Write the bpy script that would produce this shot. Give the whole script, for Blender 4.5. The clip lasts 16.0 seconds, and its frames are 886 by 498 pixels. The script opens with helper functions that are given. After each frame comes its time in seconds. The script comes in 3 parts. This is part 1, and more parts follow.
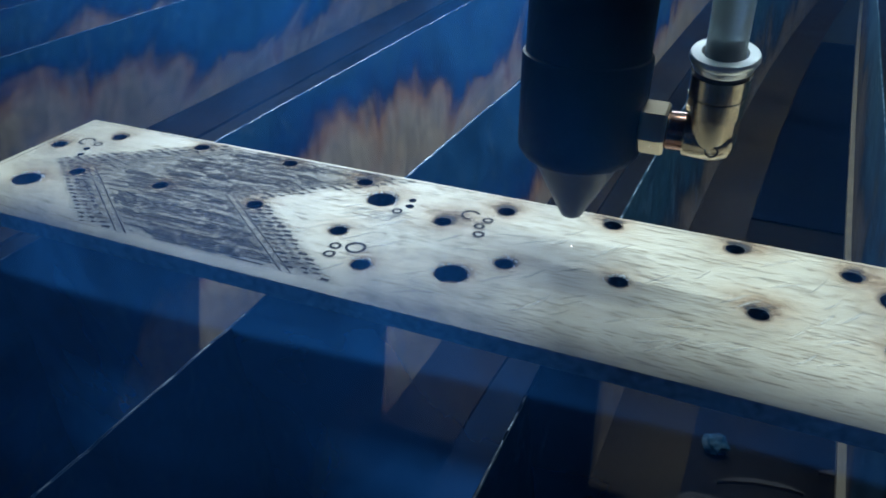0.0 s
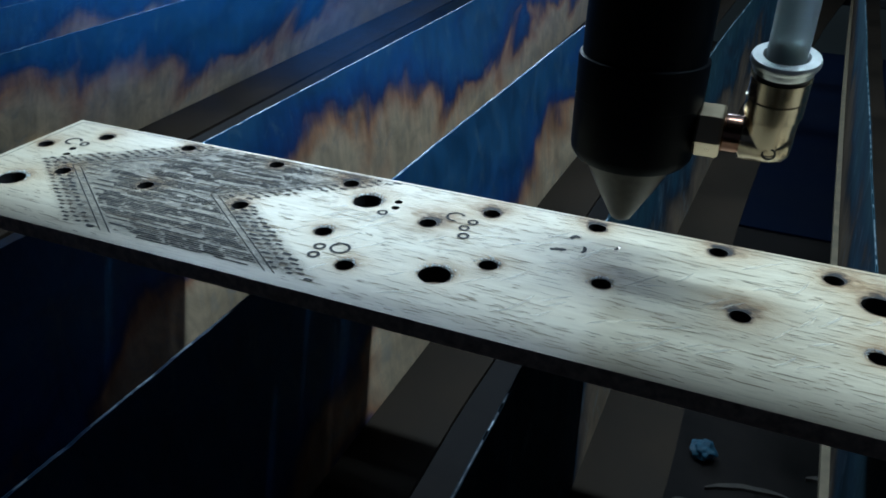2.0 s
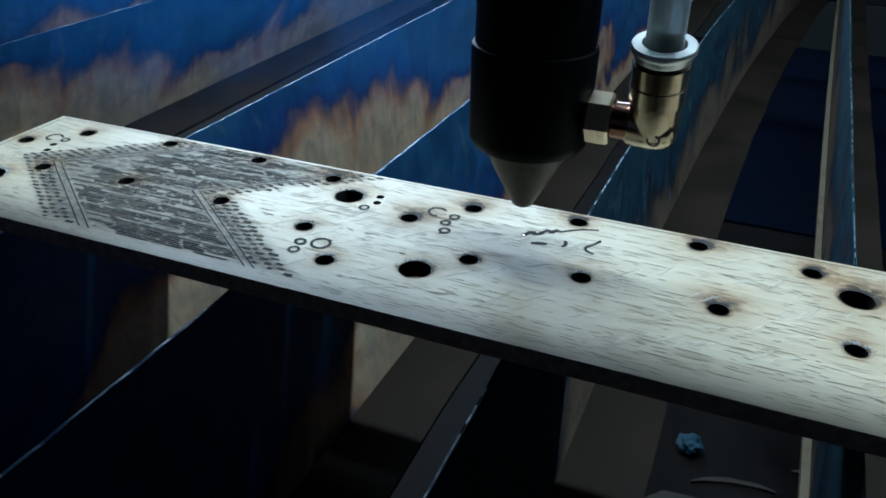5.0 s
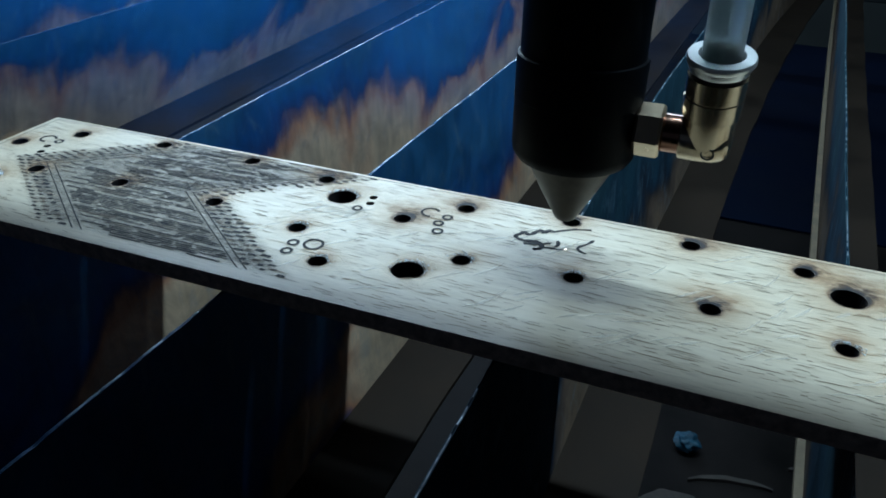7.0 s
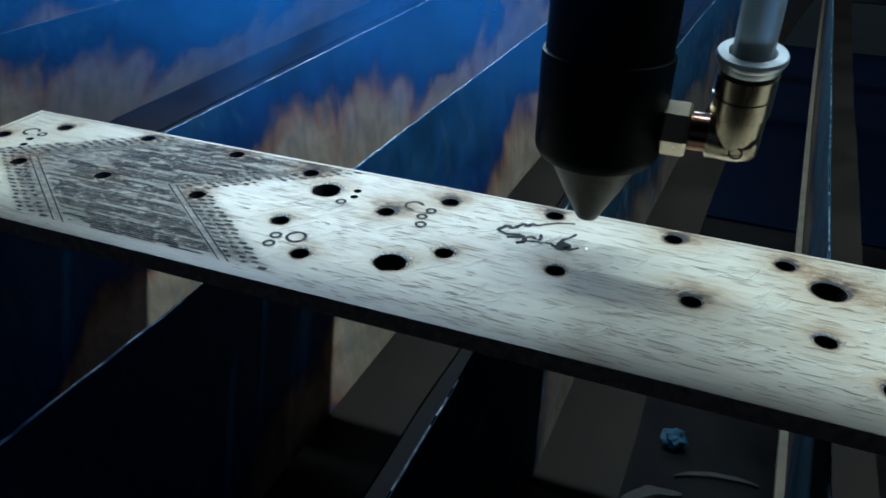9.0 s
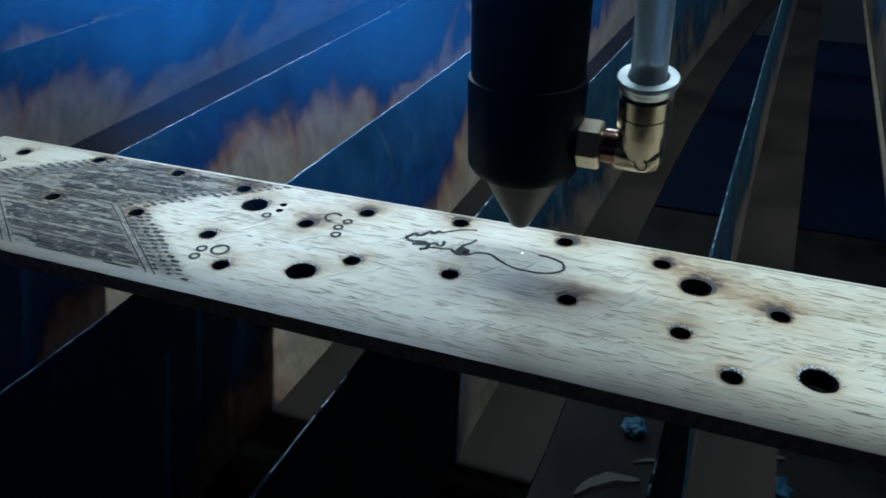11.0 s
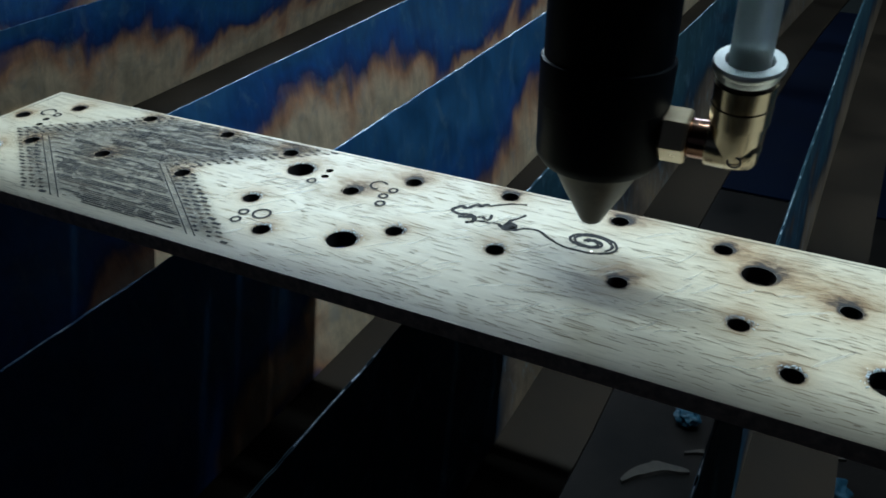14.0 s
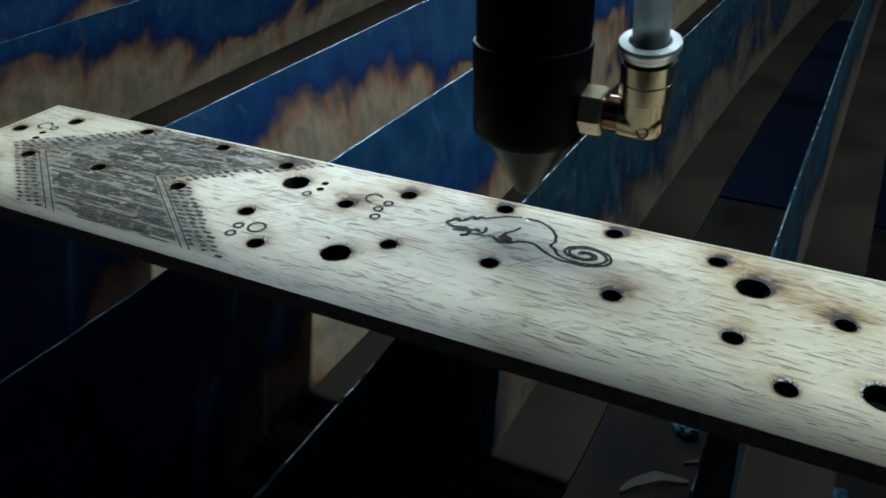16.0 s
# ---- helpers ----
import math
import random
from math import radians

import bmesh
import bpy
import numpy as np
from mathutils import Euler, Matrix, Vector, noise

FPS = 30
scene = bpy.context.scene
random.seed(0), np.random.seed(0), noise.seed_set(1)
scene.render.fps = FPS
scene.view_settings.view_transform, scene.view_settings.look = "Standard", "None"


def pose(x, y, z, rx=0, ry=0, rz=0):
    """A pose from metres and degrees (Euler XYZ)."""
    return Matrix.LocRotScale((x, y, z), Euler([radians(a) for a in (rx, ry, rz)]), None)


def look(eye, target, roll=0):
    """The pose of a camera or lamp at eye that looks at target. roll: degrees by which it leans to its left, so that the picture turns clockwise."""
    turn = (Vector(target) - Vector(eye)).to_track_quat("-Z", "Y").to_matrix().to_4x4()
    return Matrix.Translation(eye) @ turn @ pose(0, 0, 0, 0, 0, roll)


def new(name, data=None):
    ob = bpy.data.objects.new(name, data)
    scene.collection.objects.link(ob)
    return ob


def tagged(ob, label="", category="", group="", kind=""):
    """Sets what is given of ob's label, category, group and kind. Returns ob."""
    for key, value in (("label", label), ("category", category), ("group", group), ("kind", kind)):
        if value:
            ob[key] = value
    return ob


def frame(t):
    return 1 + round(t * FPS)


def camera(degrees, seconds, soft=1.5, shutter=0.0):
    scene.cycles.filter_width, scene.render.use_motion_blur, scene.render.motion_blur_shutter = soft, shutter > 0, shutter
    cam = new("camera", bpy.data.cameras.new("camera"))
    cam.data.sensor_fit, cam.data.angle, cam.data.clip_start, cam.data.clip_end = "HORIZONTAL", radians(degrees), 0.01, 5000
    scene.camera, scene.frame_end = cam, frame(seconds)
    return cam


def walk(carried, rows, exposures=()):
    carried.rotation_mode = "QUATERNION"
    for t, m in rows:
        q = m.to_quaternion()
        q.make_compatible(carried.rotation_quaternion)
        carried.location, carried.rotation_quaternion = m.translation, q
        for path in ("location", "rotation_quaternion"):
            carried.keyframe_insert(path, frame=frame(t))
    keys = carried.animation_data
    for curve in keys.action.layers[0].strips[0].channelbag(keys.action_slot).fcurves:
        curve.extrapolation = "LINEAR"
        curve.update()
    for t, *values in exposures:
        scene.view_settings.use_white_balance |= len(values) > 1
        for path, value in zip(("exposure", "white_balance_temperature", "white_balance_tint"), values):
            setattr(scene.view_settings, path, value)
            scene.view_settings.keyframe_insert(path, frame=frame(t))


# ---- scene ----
# Places are in millimetres; MM turns them into metres. The pan's floor is z = 0, the board's top is z = 150.
MM = 0.001
TOP = 150.0
THICK = 3.0

# ---- camera ----
cam = camera(59.82, 16.0, soft=1.8, shutter=0.5)
EYES = [
    (0, 140.49, -128.34, 215.96, 21.949, -30.231, 0.751),
    (0.5, 141.04, -128.30, 215.40, 22.094, -30.001, 0.658),
    (1, 140.87, -128.32, 215.38, 21.853, -29.942, 0.851),
    (1.5, 141.78, -127.34, 216.37, 22.114, -30.498, 0.581),
    (2, 142.14, -128.29, 215.26, 21.398, -29.728, 1.406),
    (2.5, 142.76, -128.11, 214.88, 21.374, -29.799, 1.346),
    (3, 142.85, -128.09, 215.10, 21.146, -29.828, 1.331),
    (3.5, 143.02, -127.96, 215.31, 20.700, -29.974, 1.574),
    (4, 143.58, -127.71, 214.94, 20.898, -29.987, 1.472),
    (6.5, 144.38, -127.97, 214.98, 20.325, -29.834, 1.662),
    (7, 145.02, -127.27, 215.41, 20.658, -30.079, 1.342),
    (7.5, 145.15, -127.68, 214.56, 20.299, -29.669, 1.672),
    (8, 145.32, -127.85, 214.54, 20.285, -29.601, 1.625),
    (8.5, 145.55, -127.74, 214.47, 20.242, -29.688, 1.636),
    (9, 146.71, -127.25, 214.42, 19.983, -30.067, 1.822),
    (9.5, 147.42, -127.66, 214.45, 19.436, -29.954, 2.093),
    (10, 150.82, -129.90, 217.63, 19.361, -30.201, 1.520),
    (10.2, 159.58, -132.08, 221.66, 19.353, -30.109, 1.112),
    (12.3, 170.45, -126.21, 223.01, 25.684, -31.106, -0.871),
    (12.5, 169.17, -127.56, 222.46, 26.398, -31.147, -0.455),
    (13, 167.48, -126.38, 218.65, 26.041, -31.802, 0.414),
    (13.5, 168.00, -124.55, 218.51, 25.972, -32.205, -0.070),
    (14, 168.44, -124.44, 219.60, 26.244, -32.233, -0.414),
    (14.5, 168.04, -124.04, 219.56, 25.765, -32.080, 0.016),
    (15, 168.26, -124.07, 219.43, 25.904, -31.820, -0.069),
    (15.5, 168.51, -124.09, 220.02, 26.208, -31.953, -0.442),
    (16, 169.23, -123.58, 220.37, 26.306, -31.643, -0.649),
]


def eye_pose(x, y, z, yaw, pitch, roll):
    yaw, pitch = radians(yaw), radians(pitch)
    ahead = Vector((-math.sin(yaw) * math.cos(pitch), math.cos(yaw) * math.cos(pitch), math.sin(pitch)))
    eye = Vector((x, y, z)) * MM
    return look(eye, eye + ahead * 0.1, roll)


# the clip turns bluer while the smoke is thick
BALANCE = [(0, 0.24, 5950, 10), (1.3, -0.02, 5720, 10), (2.2, -0.1, 5700, 10), (3.2, -0.14, 5700, 10), (4, -0.04, 5700, 10), (6.5, -0.16, 5560, 10), (10, -0.17, 5560, 10), (12.5, -0.14, 5850, 10), (14, -0.17, 6020, 10), (16, -0.17, 6180, 10)]
walk(cam, [(t, eye_pose(*row)) for t, *row in EYES], BALANCE)

# ---- light ----
world = bpy.data.worlds.new("world")
scene.world = world
world.use_nodes = True
world.node_tree.nodes["Background"].inputs[0].default_value = (0.62, 0.76, 1.0, 1)
world.node_tree.nodes["Background"].inputs[1].default_value = 0.027


def area_lamp(name, at, target, sx, sy, watts, colour):
    data = bpy.data.lights.new(name, "AREA")
    data.shape, data.size, data.size_y = "RECTANGLE", sx * MM, sy * MM
    data.energy, data.color = watts, colour
    ob = new(name, data)
    ob.matrix_world = look(Vector(at) * MM, Vector(target) * MM)
    return ob


# the machine's strip of white diodes, above and behind the bed, running along x
area_lamp("lamp_strip", (210, 150, 600), (210, 20, 100), 760, 24, 5.2, (0.80, 1.0, 1.05))
# added fill light from the back left; its source is unseen, the slot assumed
area_lamp("lamp_back_fill", (-280, 764, 460), (60, 0, 150), 660, 150, 5.0, (0.72, 0.89, 1.0))


# ---- materials ----
def material(name):
    m = bpy.data.materials.new(name)
    m.use_nodes = True
    n = m.node_tree.nodes
    return m, n, m.node_tree.links, n["Principled BSDF"]


def ramp(nodes, stops):
    r = nodes.new("ShaderNodeValToRGB")
    e = r.color_ramp.elements
    while len(e) < len(stops):
        e.new(0.5)
    for s, (at, c) in zip(e, stops):
        s.position, s.color = at, (*c, 1) if len(c) == 3 else c
    return r


def mapped(nodes, links, scale, coord="Object", turn=(0, 0, 0)):
    c, m = nodes.new("ShaderNodeTexCoord"), nodes.new("ShaderNodeMapping")
    m.inputs["Scale"].default_value, m.inputs["Rotation"].default_value = scale, turn
    links.new(c.outputs[coord], m.inputs["Vector"])
    return m


def noise_tex(nodes, links, vector, scale, detail=4.0, rough=0.55, warp=0.0):
    t = nodes.new("ShaderNodeTexNoise")
    t.inputs["Scale"].default_value, t.inputs["Detail"].default_value = scale, detail
    t.inputs["Roughness"].default_value, t.inputs["Distortion"].default_value = rough, warp
    if vector:
        links.new(vector, t.inputs["Vector"])
    return t


def mix_rgb(nodes, links, fac, a, b, mode="MIX"):
    x = nodes.new("ShaderNodeMix")
    x.data_type, x.blend_type = "RGBA", mode
    for sock, v in ((x.inputs[0], fac), (x.inputs[6], a), (x.inputs[7], b)):
        if isinstance(v, (int, float)):
            sock.default_value = v
        elif isinstance(v, tuple):
            sock.default_value = (*v, 1)
        else:
            links.new(v, sock)
    return x.outputs[2]


def bumped(nodes, links, bsdf, height, strength, distance):
    b = nodes.new("ShaderNodeBump")
    b.inputs["Strength"].default_value, b.inputs["Distance"].default_value = strength, distance
    links.new(height, b.inputs["Height"])
    links.new(b.outputs["Normal"], bsdf.inputs["Normal"])


def plain(name, colour, rough, metal=0.0, vary=0.25, scale=400.0, bump=0.0):
    m, n, l, p = material(name)
    t = noise_tex(n, l, mapped(n, l, (1, 1, 1)).outputs[0], scale, 5)
    dark, light = [tuple(min(1, c * k) for c in colour) for k in (1 - vary, 1 + vary)]
    r = ramp(n, [(0.3, dark), (0.7, light)])
    l.new(t.outputs[0], r.inputs[0])
    l.new(r.outputs[0], p.inputs["Base Color"])
    rr = ramp(n, [(0.3, (rough * 0.85,) * 3), (0.75, (min(1, rough * 1.2),) * 3)])
    l.new(t.outputs[0], rr.inputs[0])
    l.new(rr.outputs[0], p.inputs["Roughness"])
    p.inputs["Metallic"].default_value = metal
    if bump:
        bumped(n, l, p, t.outputs[0], 0.4, bump)
    return m


def oak_material():
    m, n, l, p = material("pale_oak")
    grain = noise_tex(n, l, mapped(n, l, (45, 900, 300)).outputs[0], 1.0, 4, 0.6, 0.3)
    broad = noise_tex(n, l, mapped(n, l, (18, 110, 60)).outputs[0], 1.0, 3, 0.5, 0.4)
    base = ramp(n, [(0.25, (0.56, 0.48, 0.345)), (0.5, (0.66, 0.58, 0.435)), (0.8, (0.74, 0.67, 0.52))])
    l.new(broad.outputs[0], base.inputs[0])
    fine = ramp(n, [(0.3, (0.80, 0.76, 0.70)), (0.6, (1, 1, 1))])
    l.new(grain.outputs[0], fine.inputs[0])
    c = mix_rgb(n, l, 0.6, base.outputs[0], fine.outputs[0], "MULTIPLY")
    # pores: short dark dashes along the grain
    pore = noise_tex(n, l, mapped(n, l, (240, 3100, 300)).outputs[0], 1.0, 1.5, 0.5, 0.15)
    where = noise_tex(n, l, mapped(n, l, (60, 160, 60)).outputs[0], 1.0, 2)
    pr = ramp(n, [(0.575, (0, 0, 0)), (0.625, (1, 1, 1))])
    l.new(pore.outputs[0], pr.inputs[0])
    wr = ramp(n, [(0.30, (0.05, 0.05, 0.05)), (0.6, (0.25, 0.25, 0.25))])
    l.new(where.outputs[0], wr.inputs[0])
    amount = mix_rgb(n, l, 1.0, pr.outputs[0], wr.outputs[0], "MULTIPLY")
    c = mix_rgb(n, l, amount, c, (0.20, 0.15, 0.10))
    l.new(c, p.inputs["Base Color"])
    p.inputs["Roughness"].default_value = 0.38
    bumped(n, l, p, amount, 0.25, -0.0001)
    return m


def slat_material(name, stops):
    """Blue tempered steel above, brown tar below, with a ragged edge between."""
    m, n, l, p = material(name)
    info = n.new("ShaderNodeObjectInfo")
    far = n.new("ShaderNodeCombineXYZ")
    l.new(info.outputs["Random"], far.inputs[0])
    l.new(info.outputs["Random"], far.inputs[1])

    def own(scale):
        """Object coordinates shifted for each blade."""
        add, c = n.new("ShaderNodeVectorMath"), n.new("ShaderNodeTexCoord")
        l.new(c.outputs["Object"], add.inputs[0])
        l.new(far.outputs[0], add.inputs[1])
        mp = n.new("ShaderNodeMapping")
        mp.inputs["Scale"].default_value = scale
        l.new(add.outputs[0], mp.inputs["Vector"])
        return mp.outputs[0]

    obj = mapped(n, l, (1, 1, 1))
    sep = n.new("ShaderNodeSeparateXYZ")
    l.new(obj.outputs[0], sep.inputs[0])

    def times_add(value, k, rest):
        f = n.new("ShaderNodeMath")
        f.operation, f.inputs[1].default_value = "MULTIPLY_ADD", k
        l.new(value, f.inputs[0])
        if isinstance(rest, float):
            f.inputs[2].default_value = rest
        else:
            l.new(rest, f.inputs[2])
        return f.outputs[0]

    # height on the blade, bent by broad heat patches and by thin flame-like tongues
    patch = noise_tex(n, l, own((5, 16, 24)), 1.0, 3, 0.5, 0.7)
    tongue = noise_tex(n, l, own((5, 120, 34)), 1.0, 4, 0.6, 0.6)
    drip = noise_tex(n, l, own((50, 300, 45)), 1.0, 5, 0.65, 0.5)
    h = times_add(sep.outputs[2], 1 / 0.048, -99 / 48 - 1.19)
    h = times_add(patch.outputs[0], 2.1, h)
    h = times_add(tongue.outputs[0], 0.36, h)
    # shade under and in front of the board, put in as darker, bluer colour
    front_shade = n.new("ShaderNodeMapRange")
    front_shade.inputs["From Min"].default_value, front_shade.inputs["From Max"].default_value = 0.018, 0.002
    front_shade.inputs["To Min"].default_value, front_shade.inputs["To Max"].default_value = 0.0, 1.0
    l.new(sep.outputs[1], front_shade.inputs["Value"])
    h = times_add(front_shade.outputs[0], 0.5, h)
    edge = ramp(n, stops)
    l.new(h, edge.inputs[0])
    # blotches and runs in the temper film
    blotch = noise_tex(n, l, own((60, 85, 85)), 1.0, 6, 0.68, 0.6)
    br = ramp(n, [(0.32, (0.45, 0.48, 0.52)), (0.66, (1.3, 1.27, 1.25))])
    l.new(blotch.outputs[0], br.inputs[0])
    c = mix_rgb(n, l, 0.7, edge.outputs[0], br.outputs[0], "MULTIPLY")
    streak = ramp(n, [(0.36, (0.6, 0.6, 0.63)), (0.56, (1.1, 1.1, 1.1))])
    l.new(drip.outputs[0], streak.inputs[0])
    c = mix_rgb(n, l, 0.3, c, streak.outputs[0], "MULTIPLY")
    scuff = noise_tex(n, l, own((70, 160, 110)), 1.0, 5, 0.7, 0.8)
    sr = ramp(n, [(0.54, (0, 0, 0)), (0.74, (0.45, 0.45, 0.45))])
    l.new(scuff.outputs[0], sr.inputs[0])
    c = mix_rgb(n, l, sr.outputs[0], c, (0.13, 0.21, 0.27))
    l.new(c, p.inputs["Base Color"])
    rough = ramp(n, [(0.35, (0.36, 0.36, 0.36)), (0.65, (0.6, 0.6, 0.6))])
    l.new(blotch.outputs[0], rough.inputs[0])
    l.new(rough.outputs[0], p.inputs["Roughness"])
    p.inputs["Metallic"].default_value = 0.2
    bumped(n, l, p, blotch.outputs[0], 0.3, 0.0003)
    return m


def soot_material(name, stops):
    """A thin film of soot, opaque where the attribute says so."""
    m, n, l, p = material(name)
    a = n.new("ShaderNodeAttribute")
    a.attribute_name = "soot"
    t = noise_tex(n, l, mapped(n, l, (500, 900, 500), "Object").outputs[0], 1.0, 4, 0.6)
    r = ramp(n, [(0.3, (0.45, 0.45, 0.45)), (0.7, (1.2, 1.2, 1.2))])
    l.new(t.outputs[0], r.inputs[0])
    mul = n.new("ShaderNodeMath")
    mul.operation = "MULTIPLY"
    l.new(a.outputs["Fac"], mul.inputs[0])
    l.new(r.outputs[0], mul.inputs[1])
    c = ramp(n, stops)
    l.new(mul.outputs[0], c.inputs[0])
    l.new(c.outputs[0], p.inputs["Base Color"])
    l.new(mul.outputs[0], p.inputs["Alpha"])
    p.inputs["Roughness"].default_value = 0.7
    return m


OAK = oak_material()
PORE = plain("brown_pore", (0.22, 0.16, 0.10), 0.8, vary=0.6, scale=250)
FLECK = soot_material("pale_ray_fleck", [(0.0, (0.84, 0.79, 0.66)), (1.0, (0.88, 0.83, 0.72))])
FLECK.node_tree.nodes["Principled BSDF"].inputs["Roughness"].default_value = 0.3
# pale oak for the board's outer edge faces
OAK_EDGE = plain("pale_oak_edge", (0.62, 0.47, 0.37), 0.8, vary=0.4, scale=700, bump=0.0002)
CHAR = plain("char", (0.007, 0.006, 0.007), 0.75, vary=0.4, scale=3000)
CHAR_SOFT = plain("light_char", (0.085, 0.065, 0.048), 0.8, vary=0.5, scale=2500)
SOOT = soot_material("brown_soot", [(0.1, (0.50, 0.28, 0.09)), (0.42, (0.30, 0.145, 0.045)), (0.72, (0.10, 0.058, 0.032)), (1.0, (0.016, 0.013, 0.012))])
SOOT_GREY = soot_material("grey_soot", [(0.1, (0.075, 0.075, 0.075)), (0.6, (0.045, 0.046, 0.05))])
ASH = plain("pale_ash_glint", (0.66, 0.74, 0.84), 0.5, vary=0.3, scale=900)
SLAT = slat_material("tarred_blue_steel", [(0.0, (0.43, 0.33, 0.22)), (0.20, (0.52, 0.40, 0.27)), (0.34, (0.50, 0.34, 0.22)), (0.45, (0.42, 0.22, 0.125)), (0.53, (0.18, 0.105, 0.11)), (0.62, (0.015, 0.042, 0.155)), (0.75, (0.011, 0.070, 0.23)), (1.0, (0.020, 0.095, 0.22))])
# darker, greyer stops for the blades on the right
SLAT_GREY = slat_material("darker_grey_steel", [(0.0, (0.15, 0.11, 0.075)), (0.25, (0.13, 0.098, 0.072)), (0.42, (0.085, 0.064, 0.05)), (0.52, (0.042, 0.037, 0.037)), (0.60, (0.013, 0.026, 0.045)), (0.75, (0.011, 0.038, 0.065)), (1.0, (0.018, 0.05, 0.07))])
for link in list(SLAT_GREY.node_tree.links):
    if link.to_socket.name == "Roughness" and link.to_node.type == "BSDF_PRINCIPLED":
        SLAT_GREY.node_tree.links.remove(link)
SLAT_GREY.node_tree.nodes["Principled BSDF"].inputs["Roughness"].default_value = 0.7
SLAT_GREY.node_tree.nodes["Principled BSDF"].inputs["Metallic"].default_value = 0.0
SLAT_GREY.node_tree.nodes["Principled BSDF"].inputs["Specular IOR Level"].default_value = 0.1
BRIGHT = plain("worn_bright_steel", (0.26, 0.30, 0.33), 0.4, 0.9, 0.99, 420, 0.0002)
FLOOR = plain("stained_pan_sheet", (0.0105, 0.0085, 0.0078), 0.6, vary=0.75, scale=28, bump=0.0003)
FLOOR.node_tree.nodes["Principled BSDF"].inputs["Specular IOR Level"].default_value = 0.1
# shade on the back of the floor, given as a dark blue colour
SHADED_FLOOR = plain("shaded_floor_blue", (0.0012, 0.0045, 0.016), 0.85, vary=0.3, scale=15)
SHADED_FLOOR.node_tree.nodes["Principled BSDF"].inputs["Specular IOR Level"].default_value = 0.08
GREY = plain("grey_painted_sheet", (0.03, 0.035, 0.034), 0.6, vary=0.15, scale=15)
FLANGE = plain("brown_tarred_flange", (0.0165, 0.0115, 0.0078), 0.7, vary=0.45, scale=35, bump=0.0002)
FLANGE.node_tree.nodes["Principled BSDF"].inputs["Specular IOR Level"].default_value = 0.12
FOOT = plain("tan_tar_strip", (0.19, 0.15, 0.095), 0.7, vary=0.3, scale=200, bump=0.0002)
BLACK = plain("black_anodised_aluminium", (0.0022, 0.0027, 0.004), 0.42, vary=0.3, scale=200)
BLACK.node_tree.nodes["Principled BSDF"].inputs["Specular IOR Level"].default_value = 0.05
CONE = plain("dull_nozzle_aluminium", (0.055, 0.05, 0.042), 0.45, 0.7, 0.25, 500, 0.00005)
NICKEL = plain("nickel_plated_brass", (0.46, 0.38, 0.27), 0.22, 0.95, 0.12, 300)
POLISHED = plain("polished_nickel", (0.47, 0.38, 0.26), 0.3, 1.0, 0.08, 300)
STEEL = plain("pale_steel", (0.72, 0.74, 0.74), 0.35, 0.8, 0.1, 300)
COPPER = plain("coppery_brass", (0.24, 0.13, 0.09), 0.2, 1.0, 0.2, 500)
DARK = plain("dark_gasket", (0.02, 0.02, 0.02), 0.5)
WALL = plain("dark_painted_sheet", (0.010, 0.012, 0.016), 0.6, vary=0.3, scale=20)
BLUE = plain("blue_plastic_scrap", (0.012, 0.07, 0.12), 0.6, vary=0.3, scale=600)
PALE = plain("pale_wood_scrap", (0.055, 0.047, 0.04), 0.8, vary=0.3, scale=500)


def tube_material():
    m, n, l, p = material("milky_tube")
    p.inputs["Base Color"].default_value = (0.80, 0.88, 0.88, 1)
    p.inputs["Transmission Weight"].default_value = 0.88
    p.inputs["IOR"].default_value = 1.35
    t = noise_tex(n, l, mapped(n, l, (1, 1, 1)).outputs[0], 60, 2)
    r = ramp(n, [(0.3, (0.3, 0.3, 0.3)), (0.7, (0.38, 0.38, 0.38))])
    l.new(t.outputs[0], r.inputs[0])
    l.new(r.outputs[0], p.inputs["Roughness"])
    return m


TUBE = tube_material()


def glow_material():
    m, n, l, p = material("burning_spot")
    p.inputs["Emission Color"].default_value = (1.0, 0.95, 0.85, 1)
    p.inputs["Emission Strength"].default_value = 3.0
    return m


GLOW = glow_material()


# ---- builders ----
def part(name, bm, mat, parent=None, label="", smooth=0.0):
    me = bpy.data.meshes.new(name)
    bm.to_mesh(me)
    bm.free()
    me.materials.append(mat)
    if smooth:
        me.polygons.foreach_set("use_smooth", [True] * len(me.polygons))
        me.set_sharp_from_angle(angle=radians(smooth))
    ob = new(name, me)
    ob.parent = parent
    return tagged(ob, label)


def box(bm, x0, y0, z0, x1, y1, z1, bevel=0.0):
    made = bmesh.ops.create_cube(bm, size=1.0, matrix=Matrix.Translation(Vector((x0 + x1, y0 + y1, z0 + z1)) * MM / 2) @ Matrix.Diagonal(((x1 - x0) * MM, (y1 - y0) * MM, (z1 - z0) * MM, 1)))
    if bevel:
        edges = {e for v in made["verts"] for e in v.link_edges}
        bmesh.ops.bevel(bm, geom=list(edges), offset=bevel * MM, segments=2, affect="EDGES", profile=0.5)
    return bm


